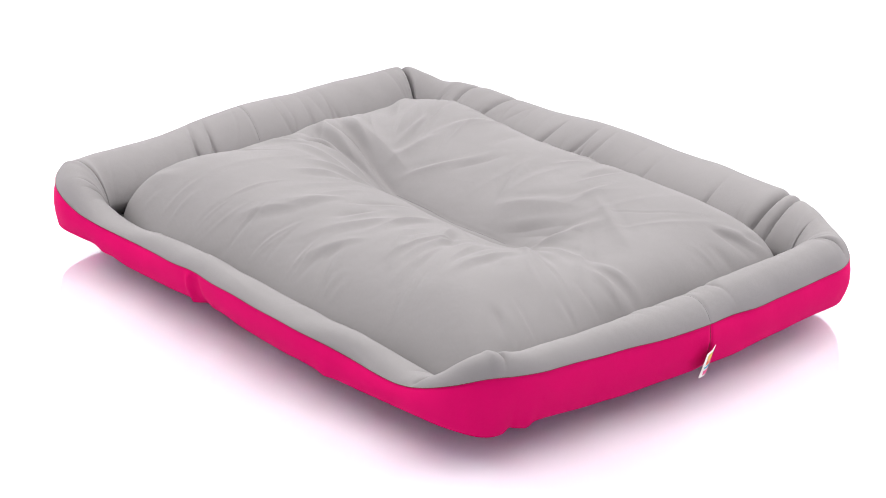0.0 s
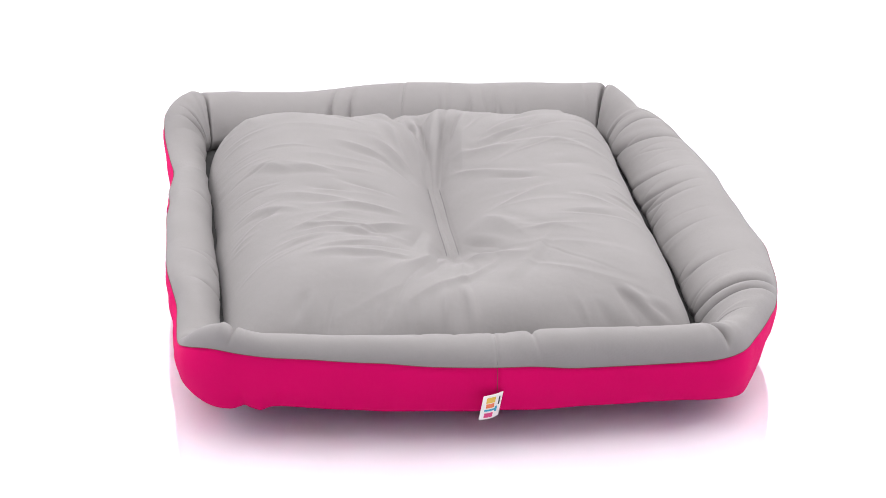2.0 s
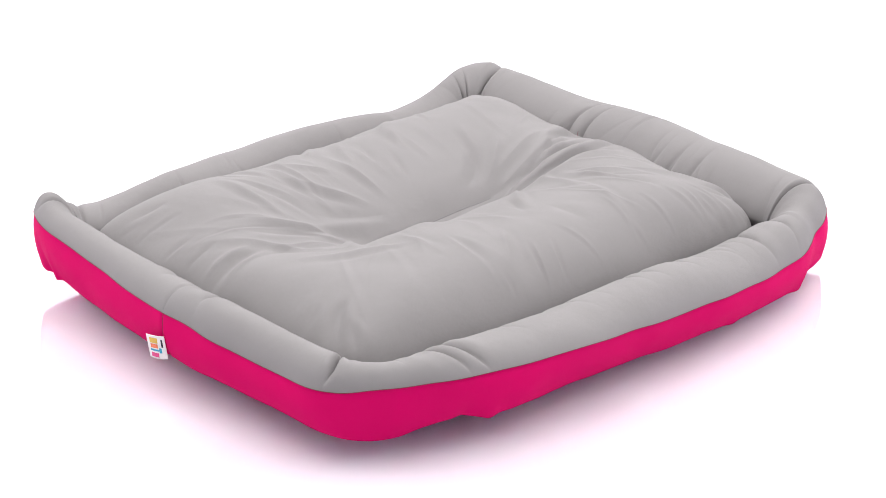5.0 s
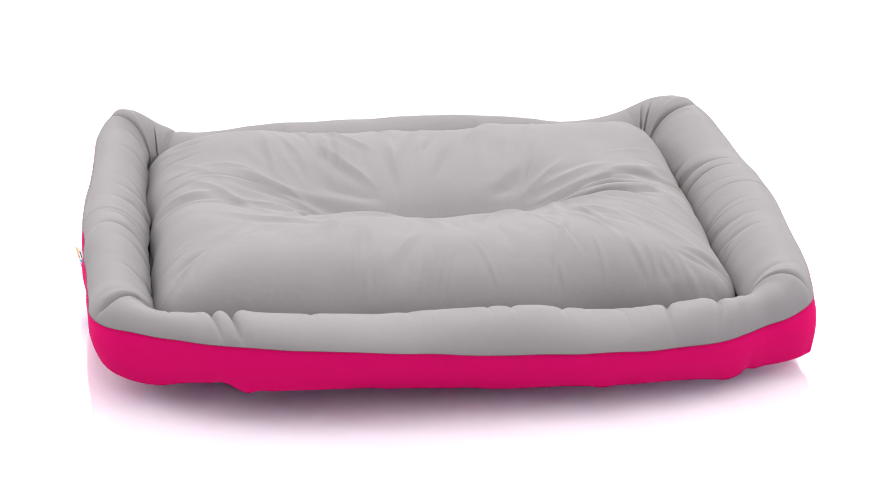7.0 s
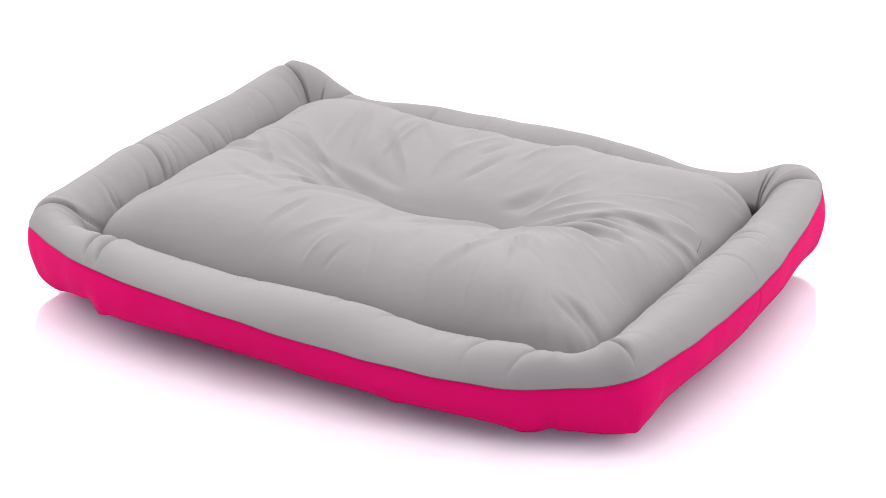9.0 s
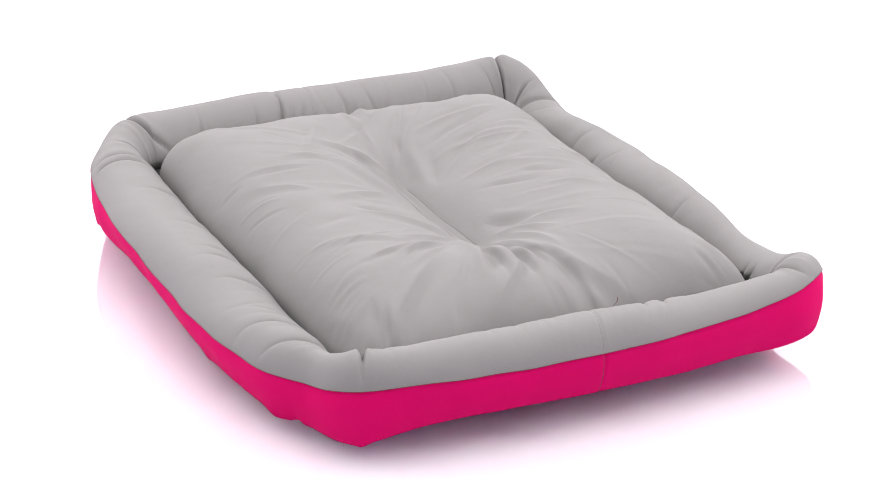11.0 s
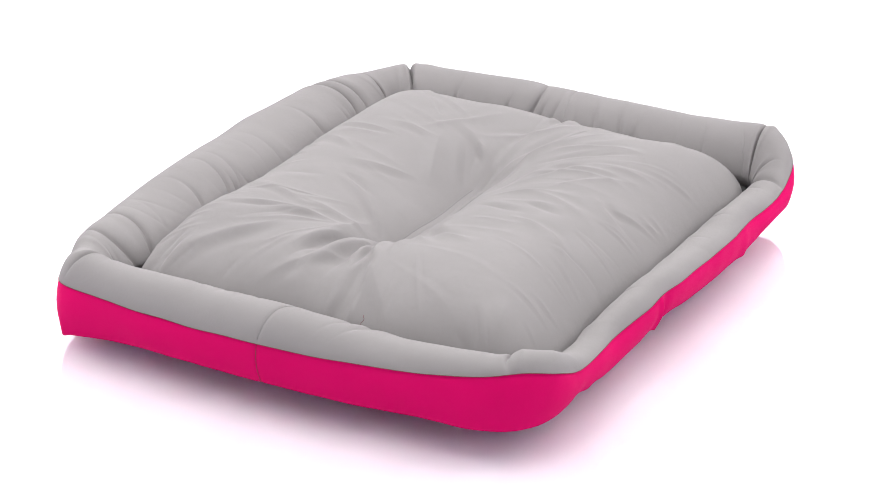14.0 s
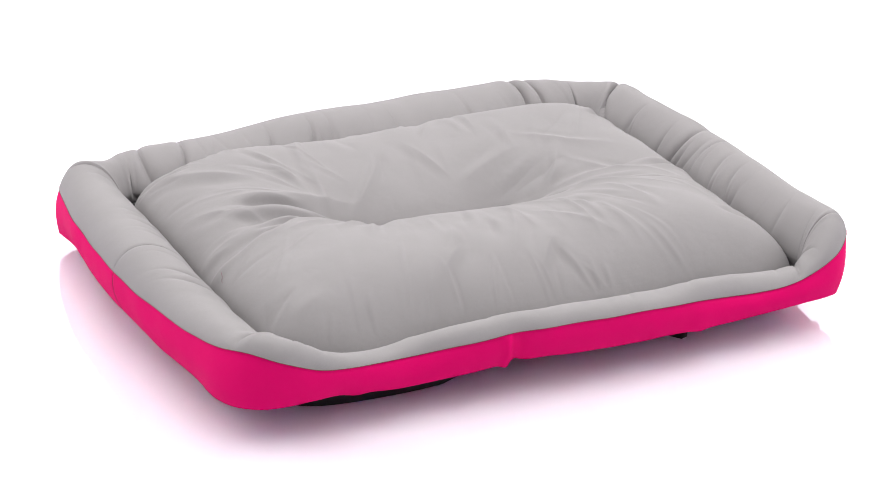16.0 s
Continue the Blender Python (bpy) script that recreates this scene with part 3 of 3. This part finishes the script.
def fine_folds():
    """Small folds that fan out from the two ends of the stitching, and short pleats at the rim."""
    pick = random.Random(11)
    for _ in range(22):
        end = pick.choice((-1, 1))
        x0 = STITCH_X1 if end > 0 else STITCH_X0
        a = pick.uniform(0.35, 1.75) * pick.choice((-1, 1))
        a = math.pi - a if end < 0 else a
        r0, r1 = pick.uniform(0.06, 0.20), pick.uniform(0.06, 0.16)
        a2 = a + pick.uniform(-0.12, 0.12)
        fold(x0 + r0 * math.cos(a), STITCH_Y + r0 * math.sin(a), x0 + (r0 + r1) * math.cos(a2), STITCH_Y + (r0 + r1) * math.sin(a2),
             pick.choice((-0.7, 1, 1, 1)) * pick.uniform(0.5, 1.4), pick.uniform(3, 5.5), pick.uniform(-6, 6))
    # long pulled wrinkles that run from the trough over the two lobes
    for side in (-1, 1):
        for k in range(9):
            x0 = -0.24 + 0.5 * (k + pick.uniform(-0.4, 0.4)) / 8
            y0, y1 = pick.uniform(0.035, 0.08), pick.uniform(0.15, 0.24)
            fold(x0, side * y0, x0 + 0.35 * (x0 - 0.01) + pick.uniform(-0.03, 0.03), side * y1, pick.uniform(0.6, 1.6), pick.uniform(6, 10), pick.uniform(-8, 8))
    for _ in range(30):
        side = pick.choice((-1, 1))
        x0 = pick.uniform(-0.33, 0.36)
        y0 = PY1 - 0.012 if side > 0 else PY0 + 0.012
        fold(x0, y0, x0 * 0.9 + pick.uniform(-0.02, 0.02), y0 - side * pick.uniform(0.03, 0.08), pick.choice((-1, 1, 1)) * pick.uniform(0.7, 2.2), pick.uniform(3.5, 6), pick.uniform(-3, 3))
    for _ in range(16):
        side = pick.choice((-1, 1))
        y0 = pick.uniform(-0.27, 0.25)
        x0 = PX1 - 0.012 if side > 0 else PX0 + 0.012
        fold(x0, y0, x0 - side * pick.uniform(0.03, 0.07), y0 * 0.9, pick.choice((-1, 1)) * pick.uniform(0.7, 2.0), pick.uniform(4, 7), 0)


cushion_folds()
fine_folds()
for i in range(0, NR):
    for j in range(NA):
        x, y = GX[i, j], GY[i, j]
        H[i, j] += 0.005 * noise.noise((x * 8, y * 8, 2.0)) + 0.0016 * noise.noise((x * 19, y * 19, 5.0))
calm = np.exp(-(np.maximum(0, np.abs(GX - (STITCH_X0 + STITCH_X1) / 2) - 0.105) / 0.012) ** 2)
H = np.where(H < 0, 0.009 * np.tanh(H / 0.009), 0.010 * np.tanh(H / 0.010))
H *= 1 - calm * np.exp(-(np.abs(GY - STITCH_Y) / 0.022) ** 2)
for row in (-0.0085, 0.0085):
    H -= 0.0013 * calm * np.exp(-((GY - STITCH_Y - row) / 0.0030) ** 2)
FLOOR_Z = 0.034
# how the stuffing lies: more or less of it over a coarse grid of places, in millimetres
PLUMP = [[15, 7, 11, 3, 5, 12, 4], [2, 2, -2, -3, -1, 3, -6], [-6, 3, -8, -10, -12, -6, 2],
         [9, -1, -8, -12, -8, -13, 9], [-6, 0, -5, -6, 2, -1, 2], [-5, 14, 6, 6, 8, 11, 4]]
for j, py in enumerate(np.linspace(-0.27, 0.25, 6)):
    for i, px in enumerate(np.linspace(-0.34, 0.375, 7)):
        H += PLUMP[j][i] / 1000 * np.exp(-((GX - px) ** 2 + (GY - py) ** 2) / 0.075 ** 2)
R = np.repeat(rr[:, None], NA, 1)
ROUNDING = np.clip(1 - R ** 9, 0, 1) ** 0.5
top = FLOOR_Z + (swell(GX, GY) + H - FLOOR_Z) * ROUNDING
cushion = tagged(new("cushion"), "plump grey cushion with stitched trough lying in the pet bed", "cushion")
grid = np.stack([GX, GY, top], 2)
skirt = grid[-1] * [0.97, 0.97, 0] + [0, 0, 0.03]
mid_z = float(top[0].mean())
verts = np.concatenate([grid.reshape(-1, 3), skirt, [[(PX0 + PX1) / 2, (PY0 + PY1) / 2, mid_z]]])
faces = lofted(NR + 1, NA, wrap_cols=True)
last = len(verts) - 1
faces += [(last, k, (k + 1) % NA) for k in range(NA)]
mesh_ob("cover", verts, faces, GREY, cushion, "wrinkled grey fabric cover")


def cushion_z(x, y):
    k = int(np.argmin((GX - x) ** 2 + (GY - y) ** 2))
    return float(top.flat[k])


# stitching: two rows of short stitches joined at the ends
for row in (-0.0085, 0.0085):
    verts, faces = [], []
    x = STITCH_X0
    while x < STITCH_X1 - 0.003:
        z0 = cushion_z(x, STITCH_Y + row) + 0.0001
        for dx, dy, dz in ((0, -0.0006, 0), (0.0034, -0.0006, 0), (0.0034, 0.0006, 0), (0, 0.0006, 0), (0.0006, 0, 0.0004), (0.0028, 0, 0.0004)):
            verts.append((x + dx, STITCH_Y + row + dy, z0 + dz))
        o = len(verts) - 6
        faces += [(o, o + 1, o + 5, o + 4), (o + 2, o + 3, o + 4, o + 5), (o + 3, o, o + 4), (o + 1, o + 2, o + 5)]
        x += 0.0046
    mesh_ob("stitching", verts, faces, STITCH, cushion, "row of small dark grey stitches")


# ------------------------------------------------------------------ label, tag, loose thread
label_ob = new("label")
label_ob.parent = bed
label_ob["label"] = "small white sewn-in label with coloured marks"
TR, TL, BL = Vector((0.5085, 0.0190, 0.0540)), Vector((0.5180, -0.0068, 0.0525)), Vector((0.5085, -0.0112, 0.0155))
BR = TR + (BL - TL)


def on_label(u, v, lift=0.0):
    """u across, v down, both 0 to 1; the free side curls outwards."""
    p = TR.lerp(TL, u).lerp(BR.lerp(BL, u), v)
    n_ = (TL - TR).cross(BR - TR).normalized()
    n_ = n_ if n_.x > 0 else -n_
    return p + n_ * (lift + 0.003 * math.sin(math.pi * u) * (0.4 + 0.6 * v))


def label_patch(name, u0, u1, v0, v1, lift, thick, material, label=""):
    nu_, nv = 7, 7
    verts = [on_label(u0 + (u1 - u0) * i / (nu_ - 1), v0 + (v1 - v0) * j / (nv - 1), lift + h) for h in (0, thick) for i in range(nu_) for j in range(nv)]
    faces = [tuple(reversed(f)) for f in lofted(nu_, nv)] + [tuple(k + nu_ * nv for k in f) for f in lofted(nu_, nv)]
    rim = [i * nv for i in range(nu_)] + [(nu_ - 1) * nv + j for j in range(1, nv)] + [i * nv + nv - 1 for i in range(nu_ - 2, -1, -1)] + [j for j in range(nv - 2, 0, -1)]
    o = nu_ * nv
    faces += [(a, b_, b_ + o, a + o) for a, b_ in zip(rim, rim[1:] + rim[:1])]
    return mesh_ob(name, verts, faces, material, label_ob, label, smooth=False)


label_patch("patch", 0, 1, 0, 1, 0.0, 0.0007, LABEL_WHITE, "white woven patch")
for u0, u1, v0, v1, col in ((0.38, 0.82, 0.10, 0.32, (0.72, 0.48, 0.07)), (0.40, 0.80, 0.36, 0.53, (0.80, 0.20, 0.08)), (0.22, 0.84, 0.59, 0.66, (0.03, 0.35, 0.50)),
                            (0.22, 0.34, 0.52, 0.73, (0.03, 0.35, 0.50)), (0.40, 0.82, 0.74, 0.92, (0.70, 0.06, 0.22)), (0.12, 0.20, 0.14, 0.48, (0.03, 0.03, 0.04))):
    label_patch("mark", u0, u1, v0, v1, 0.0009, 0.0003, plain("label_ink", col, 0.6, 0.05), "coloured printed bar")

tag = new("care_tag")
tag.parent = bed
verts = [(0.056 + 0.010 * i, 0.320 + 0.004 * math.sin(i * 1.3) + 0.002 * j, 0.045 + 0.009 * j) for i in range(3) for j in range(4)]
mesh_ob("tag_cloth", [v for v in verts] + [(x, y + 0.001, z) for x, y, z in verts], lofted(3, 4) + [tuple(k + 12 for k in f) for f in lofted(3, 4)], TAG_GREY, tag)
tag["label"] = "small grey cloth tag sticking up in the gap"

path = []
for k in range(9):
    x, y = -0.364 - 0.003 * k / 8, -0.078 - 0.006 * k / 8 + 0.0015 * math.sin(k * 0.9)
    path.append((x, y, cushion_z(-0.364, -0.078) + 0.018 * k / 8))
thread = tagged(cord("loose_thread", path, 0.0003, RED_THREAD), "thin dark red loose thread standing up from the cushion", "thread")


# ------------------------------------------------------------------ turning
def motions():
    rows = [(t, pose(0, 0, 0, 0, 0, -47.0 - 17.908 * t)) for t in range(17)]
    walk(bed, rows)
    walk(cushion, rows)
    walk(thread, rows)


motions()
